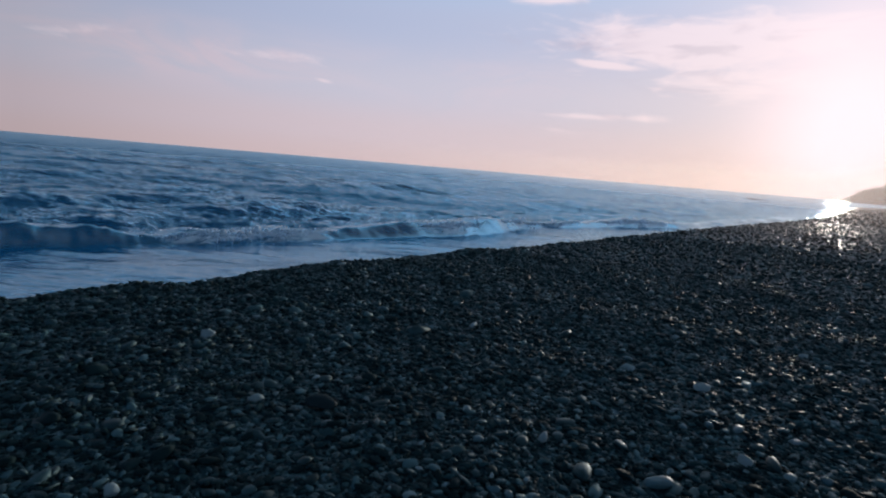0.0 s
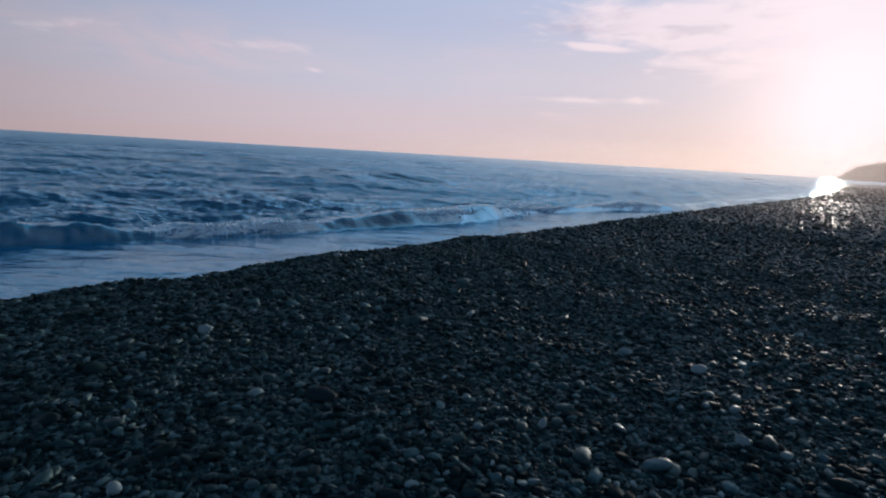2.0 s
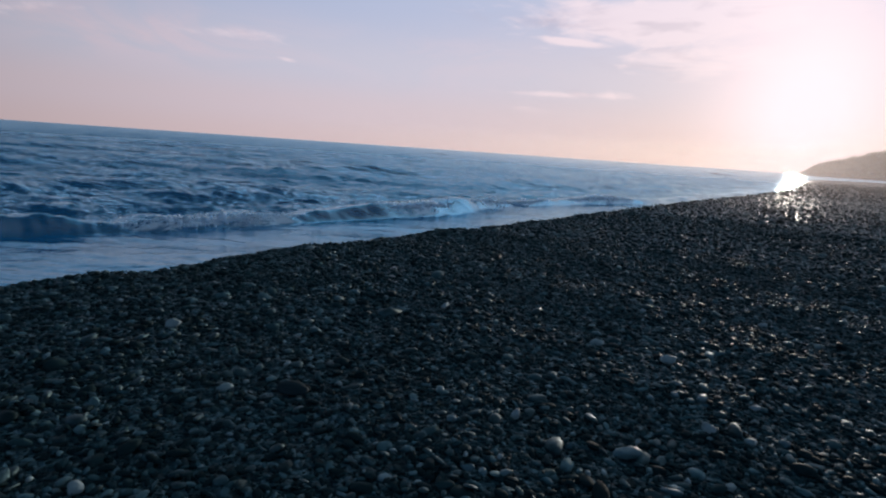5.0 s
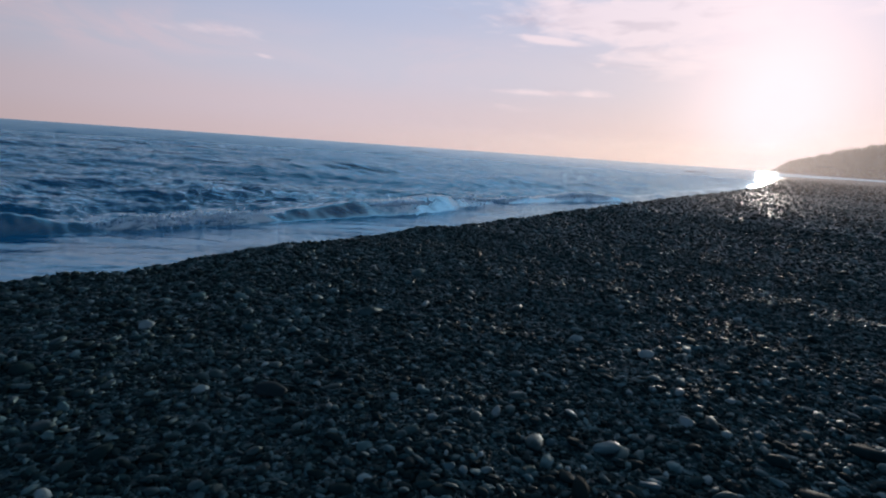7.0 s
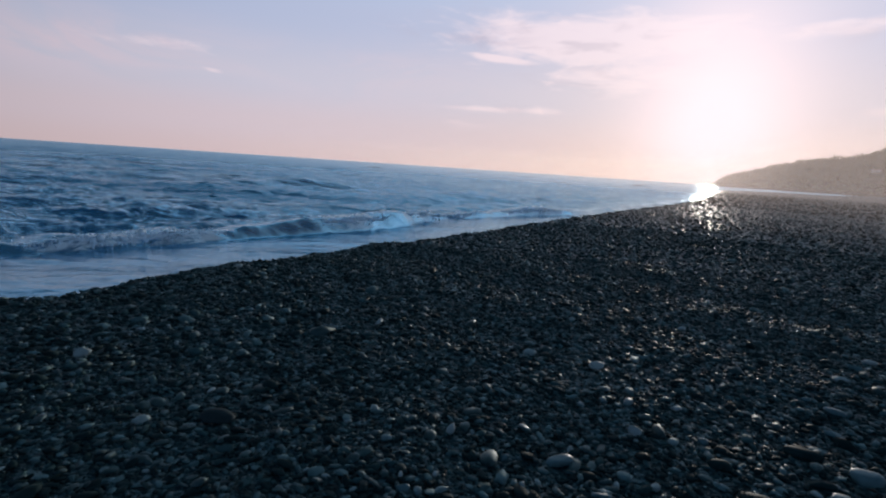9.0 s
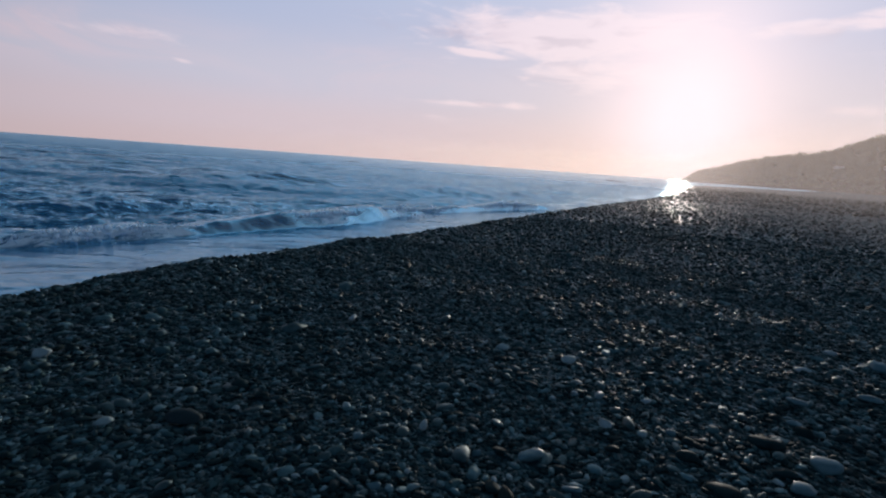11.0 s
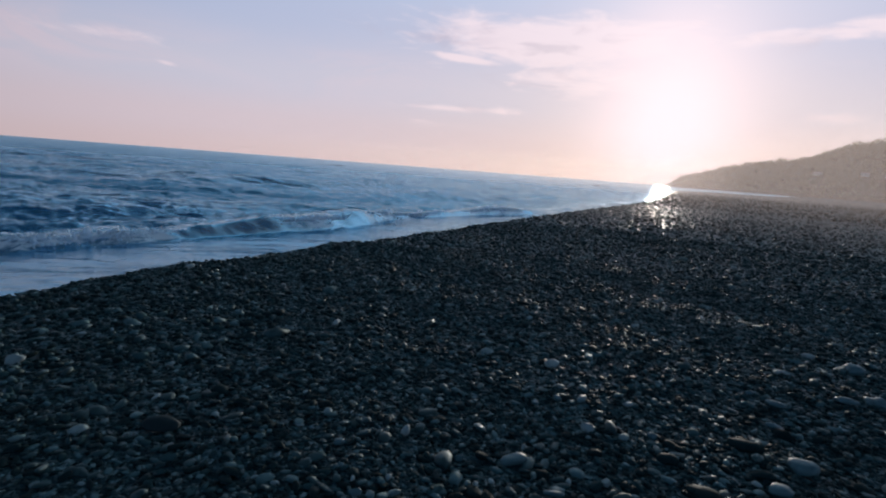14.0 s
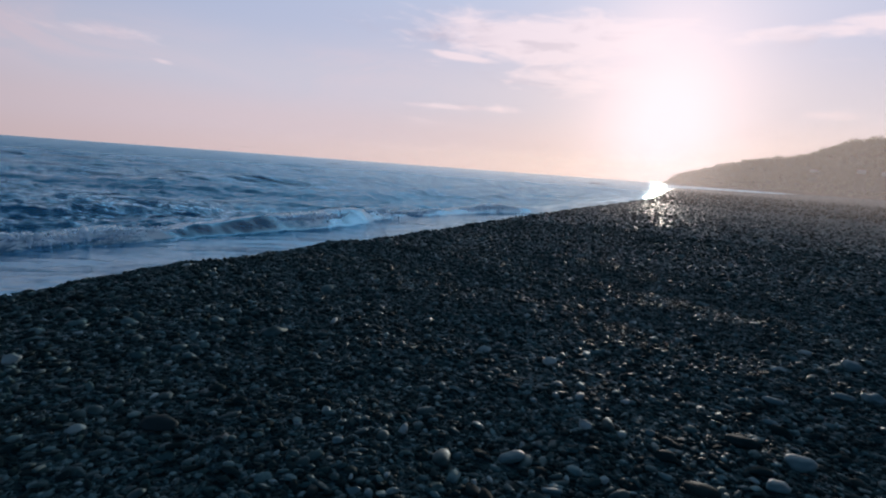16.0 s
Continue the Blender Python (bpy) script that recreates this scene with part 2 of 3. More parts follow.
def plain_material(name, colour, rough, grain=0.15, scale=8.0, gloss=0.5):
    m, g, bsdf = material(name)
    spot = g.add("ShaderNodeTexCoord").outputs["Object"]
    n = g.noise(spot, scale, 4.0)
    dark = tuple(c * (1 - grain) for c in colour)
    g.put(bsdf.inputs["Base Color"], g.mix(n, (*colour, 1), (*dark, 1)))
    g.put(bsdf.inputs["Roughness"], rough)
    g.put(bsdf.inputs["Specular IOR Level"], gloss)
    bump(g, bsdf, n, 0.2, 0.02)
    return m


STONE = stone_material("pebble_stone", "island", 0.52)
STONE_SINGLE = stone_material("pebble_stone_single", "object", 0.52)
PALE = plain_material("pale_stone", (0.27, 0.34, 0.34), 0.6, 0.45, 30.0, 0.15)
DARK = plain_material("dark_stone", (0.020, 0.036, 0.040), 0.7, 0.4, 25.0, 0.08)
SEA_STONE = plain_material("sea_green_stone", (0.085, 0.165, 0.18), 0.5, 0.45, 22.0, 0.30)
BED = ground_material()
WATER = water_material()
FOAM = foam_material()
LEAVES = leaf_material()
SOIL = plain_material("hill_soil", (0.10, 0.095, 0.06), 0.9, 0.4, 0.05)
ROCK = plain_material("wet_rock", (0.035, 0.04, 0.042), 0.4, 0.4, 1.5)
RENDERED = plain_material("white_render", (0.84, 0.84, 0.82), 0.8)
ROOF = plain_material("roof_tiles", (0.30, 0.13, 0.08), 0.7)
GLASS = plain_material("dark_glass", (0.03, 0.035, 0.04), 0.1)


# ---- meshes ----
def mesh_object(name, verts, faces, mat, parent=None, smooth=True):
    """faces: an array (n, 3) or (n, 4)."""
    me = bpy.data.meshes.new(name)
    k = faces.shape[1]
    me.vertices.add(len(verts))
    me.vertices.foreach_set("co", np.ascontiguousarray(verts, np.float32).ravel())
    me.loops.add(faces.size)
    me.loops.foreach_set("vertex_index", np.ascontiguousarray(faces, np.int32).ravel())
    me.polygons.add(len(faces))
    me.polygons.foreach_set("loop_start", np.arange(0, faces.size, k, dtype=np.int32))
    me.polygons.foreach_set("use_smooth", np.full(len(faces), smooth))
    me.update(calc_edges=True)
    me.validate()
    me.materials.append(mat)
    ob = new(name, me)
    if parent is not None:
        ob.parent = parent
    return ob


def part(name, bm, mat, parent, label=""):
    me = bpy.data.meshes.new(name)
    bm.to_mesh(me)
    bm.free()
    me.materials.append(mat)
    ob = new(name, me)
    ob.parent = parent
    if label:
        ob["label"] = label
    return ob


RNG = np.random.default_rng(7)


# ---- the lie of the land: u runs along the beach, v out to sea ----
CREST_U = np.array([-400, -60, -10.13, 0.3901, 1.828, 3.192, 5.302, 6.513, 10.58, 19.61, 39.04, 52.07, 88.42, 197.9, 279.7, 330, 348.9, 479.5, 698.9, 898.4, 5000.0])
CREST_V = np.array([-40, -1.5, 4.653, 5.785, 5.934, 6.016, 6.224, 6.261, 6.199, 6.899, 7.473, 7.985, 11.14, 24.11, 15.19, -5.887, -9.651, -22.6, -41.85, -59.34, -340])
SEA = -0.7


def to_uv(x, y):
    return (x + y) / math.sqrt(2), (y - x) / math.sqrt(2)


def lumps(x, y, size, seed, octaves=3):
    """Smooth value noise from summed waves, about -1 to 1."""
    r = np.random.default_rng(seed)
    total, amp = np.zeros_like(x), 1.0
    for o in range(octaves):
        for _ in range(5):
            a, p = r.uniform(0, 2 * math.pi, 2)
            k = 2 * math.pi / (size * r.uniform(0.7, 1.4) / 2**o)
            total += amp * np.sin(k * (np.cos(a) * x + np.sin(a) * y) + p)
        amp *= 0.5
    return total / (5 * 0.9)


def beach_w(x, y):
    """How far seaward of the crest of the beach."""
    u, v = to_uv(x, y)
    ragged = 0.10 * np.sin(u * 1.9 + 0.6) + 0.07 * np.sin(u * 4.3 + 2.0) + 0.04 * np.sin(u * 9.1)
    return v - np.interp(u, CREST_U, CREST_V) - ragged * np.clip(1.5 - np.abs(u) / 60, 0, 1)


def sea_w(x, y):
    """The same for the water, with a smooth edge."""
    u, v = to_uv(x, y)
    return v - np.interp(u, CREST_U, CREST_V)


def ground_z(x, y):
    w = beach_w(x, y)
    far = np.hypot(x, y)
    face = np.where(w > 0, -0.36 * np.maximum(w - 0.15, 0) - 0.5 * np.minimum(np.maximum(w, 0), 0.15) ** 2, 0.0)
    face = np.maximum(face, -1.2 - 0.02 * np.maximum(w, 0)).clip(-7, 0)
    hump = 0.024 * lumps(x, y, 1.7, 3) + 0.026 * lumps(x, y, 6.0, 5)
    calm = np.clip(1 - w / 2, 0, 1)
    return face + hump * calm * np.clip(120 / np.maximum(far, 1), 0, 1)


def polar_mesh(az_deg, radii, height):
    az = np.radians(az_deg)
    r, a = np.meshgrid(radii, az, indexing="ij")
    x, y = r * np.sin(a) - 0.3, r * np.cos(a) - 0.6
    z = height(x, y, r)
    verts = np.stack([x, y, z], -1).reshape(-1, 3)
    n, k = len(radii), len(az)
    i, j = np.meshgrid(np.arange(n - 1), np.arange(k), indexing="ij")
    jn = (j + 1) % k
    faces = np.stack([i * k + j, (i + 1) * k + j, (i + 1) * k + jn, i * k + jn], -1).reshape(-1, 4)[:, ::-1]
    return verts, faces


def azimuths(lo, hi, fine, coarse):
    return np.concatenate([np.arange(lo, hi, fine), np.arange(hi, lo + 360, coarse)])


radii = np.concatenate([[0.0005, 0.08], np.geomspace(0.3, 4800, 310)])
verts, faces = polar_mesh(azimuths(-48, 62, 0.5, 6), radii, lambda x, y, r: ground_z(x, y))
ground = tagged(mesh_object("ground", verts, faces, BED), "dark grey shingle beach sloping down to the sea", "beach", kind="structure")

# ---- sea ----
BREAK_U = np.array([-80, -30, 4, 18, 30, 45, 80, 200.0])
BREAK_W = np.array([8.5, 7.2, 6.1, 5.4, 3.6, 3.0, 2.6, 2.4])
BREAK_H = np.array([0.24, 0.36, 0.42, 0.38, 0.32, 0.24, 0.13, 0.04])
# stretches where the wave spills over, and how much
SPILLS = ((2.6, 8.6, 0.8), (10.0, 13.6, 0.9), (15.4, 21.6, 0.8), (22.0, 28.6, 0.9))
WAVES = []
wr = np.random.default_rng(21)
for lam in np.geomspace(0.45, 34, 52):
    spread = radians(70) if lam < 7 else radians(30)
    WAVES.append((lam, radians(44 if lam < 9 else 20) + wr.normal(0, 0.5) * spread, wr.uniform(0, 2 * math.pi), 0.0115 * lam ** 0.50 * wr.uniform(0.5, 1.3)))


def breaker(u, w):
    """Height of the rolling wave and how much foam lies on it."""
    wb = np.interp(u, BREAK_U, BREAK_W) + 0.25 * np.sin(u * 0.31 + 1) + 0.12 * np.sin(u * 0.83)
    top = np.interp(u, BREAK_U, BREAK_H) * (0.78 + 0.26 * np.sin(u * 0.47 + 2) + 0.1 * np.sin(u * 1.3) + 0.06 * np.sin(u * 3.1))
    d = w - wb - 0.45
    ramp = np.clip(1 + np.minimum(d, 0) / 0.55, 0, 1)
    front = ramp * ramp * (3 - 2 * ramp)
    back = np.exp(-((np.maximum(d, 0) / 1.5) ** 2))
    return top * np.where(d < 0, front, back), d


def sea_z(x, y, r):
    u, v = to_uv(x, y)
    w = sea_w(x, y)
    z = np.zeros_like(x)
    step = r * 0.0060
    bend = 1.2 * lumps(x, y, 25, 11, 2)
    for lam, turn, phase, amp in WAVES:
        k = 2 * math.pi / lam
        s = np.sin(k * (np.cos(turn) * (v + bend * 0.3) + np.sin(turn) * u) + phase)
        shown = np.clip(lam / (step * 2.5) - 0.6, 0, 1)
        z += amp * (1 - 2 * np.abs(s) ** 1.25 * 0.8) * shown
    calm = np.clip((w - 4.5) / 3.5, 0.18, 1)
    rise, d = breaker(u, w)
    second = 0.30 * np.exp(-(((w - 13 - 1.2 * np.sin(u * 0.12)) / 1.1) ** 2)) * np.clip(0.6 + 0.6 * np.sin(u * 0.21 + 1), 0, 1)
    third = 0.34 * np.exp(-(((w - 24 - 2 * np.sin(u * 0.07)) / 1.6) ** 2)) * np.clip(0.5 + 0.7 * np.sin(u * 0.13 + 4), 0, 1)
    return SEA + z * calm + rise + (second + third) * np.clip(2 - r / 100, 0, 1)


radii = np.concatenate([np.geomspace(4.5, 220, 440), np.geomspace(224, 4850, 130)])
az = azimuths(-48, 62, 0.25, 5)
verts, faces = polar_mesh(az, radii, sea_z)
sea = tagged(mesh_object("water", verts, faces, WATER), "choppy blue sea with a low wave rolling ashore", "sea", kind="structure")
u, v = to_uv(verts[:, 0], verts[:, 1])
w = sea_w(verts[:, 0], verts[:, 1])
rise, d = breaker(u, w)
lace = lumps(u * 0.6, w * 2.0, 3.0, 31)
spill = np.zeros_like(u)
for lo, hi, much in SPILLS:
    spill = np.maximum(spill, much * np.clip(np.minimum((u - lo) / 1.2, (hi - u) / 1.2), 0, 1))
foam = 1.15 * spill * np.where(d < 0, np.exp(-((d / 0.55) ** 4)), np.exp(-((d / 0.22) ** 2))) * np.clip(0.75 + 0.35 * lace, 0.2, 1)
foam = np.maximum(foam, 0.30 * np.clip(0.85 + 0.45 * lace, 0, 1) * np.exp(-(((w - 2.9) / 2.1) ** 4)))
foam = np.maximum(foam, 0.26 * np.clip(lace, 0, 1) * np.exp(-(np.maximum(d, 0) / 3.0)) * (d > 0))
foam *= np.clip(1.6 - np.hypot(verts[:, 0], verts[:, 1]) / 120, 0.35, 1)
chop = np.clip((d + 0.9) / 1.6, 0.30, 1) * np.where(np.abs(d) < 0.8, 0.35, 1.0)
chop = np.maximum(chop, np.clip(np.hypot(verts[:, 0], verts[:, 1]) / 40 - 1, 0, 1))
open_sea = np.clip(np.hypot(verts[:, 0], verts[:, 1]) / 120 - 0.15, 0, 1)
sea.data.attributes.new("open_sea", "FLOAT", "POINT").data.foreach_set("value", open_sea.astype(np.float32))
sea.data.attributes.new("chop", "FLOAT", "POINT").data.foreach_set("value", chop.astype(np.float32))
sea.data.attributes.new("foam", "FLOAT", "POINT").data.foreach_set("value", foam.astype(np.float32))

# ---- headland ----
RIDGE_AZ = np.array([36.4, 37.2, 38.8, 40.9, 44.3, 47.2, 48.8, 50.3, 51.4, 53.4, 58.2, 68.1, 81.7, 101, 125, 150.0])
RIDGE_EL = np.array([-0.05, 0.29, 0.94, 1.49, 2.43, 2.80, 3.27, 3.99, 4.41, 4.72, 5.47, 6.27, 5.63, 3.8, 2.2, 0.4])
RIDGE_R = 1350.0


def hill_z(x, y):
    a = np.degrees(np.arctan2(x, y))
    r = np.hypot(x, y)
    top = RIDGE_R * np.tan(np.radians(np.interp(a, RIDGE_AZ, RIDGE_EL, left=-0.3, right=-0.3)))
    s = np.clip((r - 820) / (RIDGE_R - 820), 0, 1)
    t = np.clip((r - RIDGE_R) / 900, 0, 1)
    shape = (0.25 * s + 0.75 * s**1.4) * (1 - t * t * (3 - 2 * t))
    return -2 + (top + 2) * shape + 3.0 * lumps(x, y, 90, 41) * s * np.clip(top / 40, 0, 1)


az = np.concatenate([np.arange(35.5, 62, 0.25), np.arange(62, 152, 2.0)])
rr = np.concatenate([np.linspace(800, 1380, 40), np.linspace(1420, 2300, 10)])
R, A = np.meshgrid(rr, np.radians(az), indexing="ij")
X, Y = R * np.sin(A), R * np.cos(A)
verts = np.stack([X, Y, hill_z(X, Y)], -1).reshape(-1, 3)
n, k = R.shape
i, j = np.meshgrid(np.arange(n - 1), np.arange(k - 1), indexing="ij")
faces = np.stack([i * k + j, i * k + j + 1, (i + 1) * k + j + 1, (i + 1) * k + j], -1).reshape(-1, 4)
hill = tagged(mesh_object("headland", verts, faces, SOIL), "wooded headland running down to the sea", "hill", kind="structure")


def ico(sub):
    bm = bmesh.new()
    bmesh.ops.create_icosphere(bm, subdivisions=sub, radius=1.0)
    v = np.array([p.co[:] for p in bm.verts])
    f = np.array([[q.index for q in face.verts] for face in bm.faces])
    bm.free()
    return v, f


def scatter(shape_v, shape_f, place, turn, size):
    """Many copies of a shape as one vertex and face array. turn: (n, 3, 3), size: (n, 3)."""
    n, k = len(place), len(shape_v)
    v = np.einsum("nij,nkj->nki", turn, shape_v[None] * size[:, None, :]) + place[:, None, :]
    f = shape_f[None] + (np.arange(n) * k)[:, None, None]
    return v.reshape(-1, 3), f.reshape(-1, 3)


def turns(yaw, tilt, toward):
    """Rotations: a turn about z, then a tilt about a level axis."""
    c, s = np.cos(yaw), np.sin(yaw)
    z0 = np.zeros_like(yaw)
    A = np.stack([np.stack([c, -s, z0], -1), np.stack([s, c, z0], -1), np.stack([z0, z0, z0 + 1], -1)], -2)
    ax, ay = np.cos(toward), np.sin(toward)
    ct, st = np.cos(tilt), np.sin(tilt)
    B = np.stack([np.stack([ct + ax * ax * (1 - ct), ax * ay * (1 - ct), ay * st], -1),
                  np.stack([ax * ay * (1 - ct), ct + ay * ay * (1 - ct), -ax * st], -1),
                  np.stack([-ay * st, ax * st, ct], -1)], -2)
    return B @ A


def on_slope(a, el):
    """How far off the hillside lies at an azimuth and a height in degrees over the eye."""
    r = np.linspace(850, 1340, 400)
    z = hill_z(r * math.sin(radians(a)), r * math.cos(radians(a)))
    return float(r[np.argmin(np.abs(z + 3.0 - 1.5 - r * math.tan(radians(el))))])


HOUSES = [(a, on_slope(a, el), size, label) for a, el, size, label in (
    (52.6, 2.17, (11, 8, 6), "white rendered house with a tiled roof among trees"),
    (49.3, 2.06, (14, 7, 5), "low long pale house on the wooded hillside"),
    (54.2, 2.10, (10, 8, 6), "white house half hidden by hillside trees"))]


def woodland():
    n = 4600
    a = RNG.uniform(37.4, 58.2, n)
    r = np.where(RNG.random(n) < 0.3, RNG.uniform(1290, 1365, n), RNG.uniform(830, 1340, n))
    # clearings below the houses
    for at, off, size, label in HOUSES:
        open_slope = (np.abs(a - at) < 0.5) & (r < off + 12) & (r > off - 150)
        a, r = a[~open_slope], r[~open_slope]
    x, y = r * np.sin(np.radians(a)), r * np.cos(np.radians(a))
    z = hill_z(x, y)
    keep = z > 1.5
    x, y, z = x[keep], y[keep], z[keep]
    broad = np.where((np.hypot(x, y) > 1290) & (RNG.random(len(x)) < 0.16), 2.2, 1.0)
    tall = RNG.uniform(3.5, 7.5, len(x)) * np.where(RNG.random(len(x)) < 0.22, 1.75, 1.0) * np.clip(z / 18, 0.5, 1)
    # each crown: many small sprays of leaves turned every way
    sprays, q = 30, len(x)
    at = np.stack([x, y, z + tall * 0.5], -1)[:, None, :] + RNG.normal(0, 1, (q, sprays, 3)).clip(-1.7, 1.7) * tall[:, None, None] * broad[:, None, None] ** [1.0, 1.0, 0.45] * [0.29, 0.29, 0.20]
    at = at.reshape(-1, 3)
    size = np.repeat(tall * broad ** 0.6, sprays)[:, None] * RNG.uniform(0.10, 0.20, (q * sprays, 3)) * [1.0, 0.8, 0.0] + [0, 0, 0.05]
    leaf_v = np.array([[-1, -0.6, 0], [0.2, -1, 0.6], [1, 0.1, 0], [0.1, 0.9, -0.5]])
    leaf_f = np.array([[0, 1, 2], [0, 2, 3]])
    n = q * sprays
    return scatter(leaf_v, leaf_f, at, turns(RNG.uniform(0, 6.3, n), RNG.uniform(0.5, 2.6, n), RNG.uniform(0, 6.3, n)), size)


verts, faces = woodland()
tagged(mesh_object("woodland", verts, faces, LEAVES, smooth=False), "dense dark green trees covering the headland", "woods", kind="stuff")


def box(size, at):
    bm = bmesh.new()
    bmesh.ops.create_cube(bm, size=1.0)
    bmesh.ops.scale(bm, vec=size, verts=bm.verts)
    bmesh.ops.translate(bm, vec=at, verts=bm.verts)
    return bm


def house(wide, deep, tall, label):
    thing = new("house")
    tagged(thing, label, "house", "houses on the headland")
    part("wall", box((wide, deep, tall), (0, 0, tall / 2)), RENDERED, thing)
    bm = bmesh.new()
    over, rise = 0.5, tall * 0.22
    p = [bm.verts.new(c) for c in ((-wide / 2 - over, -deep / 2 - over, tall), (wide / 2 + over, -deep / 2 - over, tall), (wide / 2 + over, deep / 2 + over, tall),
                                   (-wide / 2 - over, deep / 2 + over, tall), (-wide / 2, 0, tall + rise), (wide / 2, 0, tall + rise))]
    for q in ((0, 1, 5, 4), (2, 3, 4, 5), (1, 2, 5), (3, 0, 4), (3, 2, 1, 0)):
        bm.faces.new([p[i] for i in q])
    part("roof", bm, ROOF, thing)
    for i in range(3):
        part("window", box((1.3, 0.12, 1.4), ((i - 1) * wide / 3.2, -deep / 2 - 0.02, tall * 0.55)), GLASS, thing)
    return thing


for a, r, size, label in HOUSES:
    x, y = r * math.sin(radians(a)), r * math.cos(radians(a))
    h = house(*size, label)
    h.matrix_world = pose(x, y, float(hill_z(np.array([x]), np.array([y]))[0]) - 0.5, 0, 0, -a)


# ---- haze and glare sheets ----
def haze_glare_material():
    """Haze and glare sheet: lets most light through, scatters some low sun forward."""
    m, g, bsdf = material("haze_glare_sheet")
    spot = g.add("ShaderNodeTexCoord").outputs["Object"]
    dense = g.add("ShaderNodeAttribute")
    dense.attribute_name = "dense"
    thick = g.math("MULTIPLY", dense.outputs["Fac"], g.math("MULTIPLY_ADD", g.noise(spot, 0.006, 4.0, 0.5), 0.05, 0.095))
    veil_glow = g.add("ShaderNodeBsdfTranslucent", {0: (1.0, 0.82, 0.73, 1)})
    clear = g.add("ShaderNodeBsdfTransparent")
    both = g.add("ShaderNodeMixShader", {0: thick, 1: clear.outputs[0], 2: veil_glow.outputs[0]})
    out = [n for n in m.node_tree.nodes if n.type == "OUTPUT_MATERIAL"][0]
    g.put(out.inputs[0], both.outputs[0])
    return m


def haze_glare_sheets():
    """Added sheets: haze and sun glare over shore, bay and before headland, densest sunward."""
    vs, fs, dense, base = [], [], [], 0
    # the three near sheets put the lens glare under the sun into geometry
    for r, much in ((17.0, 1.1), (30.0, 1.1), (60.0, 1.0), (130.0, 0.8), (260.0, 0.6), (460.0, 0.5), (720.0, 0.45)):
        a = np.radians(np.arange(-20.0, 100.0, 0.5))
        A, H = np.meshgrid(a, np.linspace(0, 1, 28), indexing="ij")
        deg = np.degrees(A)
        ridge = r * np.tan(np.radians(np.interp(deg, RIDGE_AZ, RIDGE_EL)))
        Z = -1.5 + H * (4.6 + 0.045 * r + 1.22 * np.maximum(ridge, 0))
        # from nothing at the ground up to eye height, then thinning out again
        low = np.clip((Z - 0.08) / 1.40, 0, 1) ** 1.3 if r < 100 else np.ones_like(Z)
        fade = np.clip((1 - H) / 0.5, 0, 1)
        # densest at the sun's azimuth, to brighten what lies below it
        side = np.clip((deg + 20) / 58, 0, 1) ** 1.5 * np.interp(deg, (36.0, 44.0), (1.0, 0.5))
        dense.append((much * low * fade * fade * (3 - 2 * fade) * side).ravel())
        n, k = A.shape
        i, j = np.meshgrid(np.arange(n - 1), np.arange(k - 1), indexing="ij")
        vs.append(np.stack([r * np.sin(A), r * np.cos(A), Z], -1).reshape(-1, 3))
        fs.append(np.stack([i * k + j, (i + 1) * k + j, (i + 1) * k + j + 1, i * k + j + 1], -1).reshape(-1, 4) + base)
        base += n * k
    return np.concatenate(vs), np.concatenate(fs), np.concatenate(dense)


verts, faces, dense = haze_glare_sheets()
haze = tagged(mesh_object("haze", verts, faces, haze_glare_material()), "thin warm translucent sheets imitating haze and sun glare over shore and wooded headland", "haze", kind="stuff")
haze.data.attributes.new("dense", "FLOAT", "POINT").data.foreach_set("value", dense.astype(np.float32))


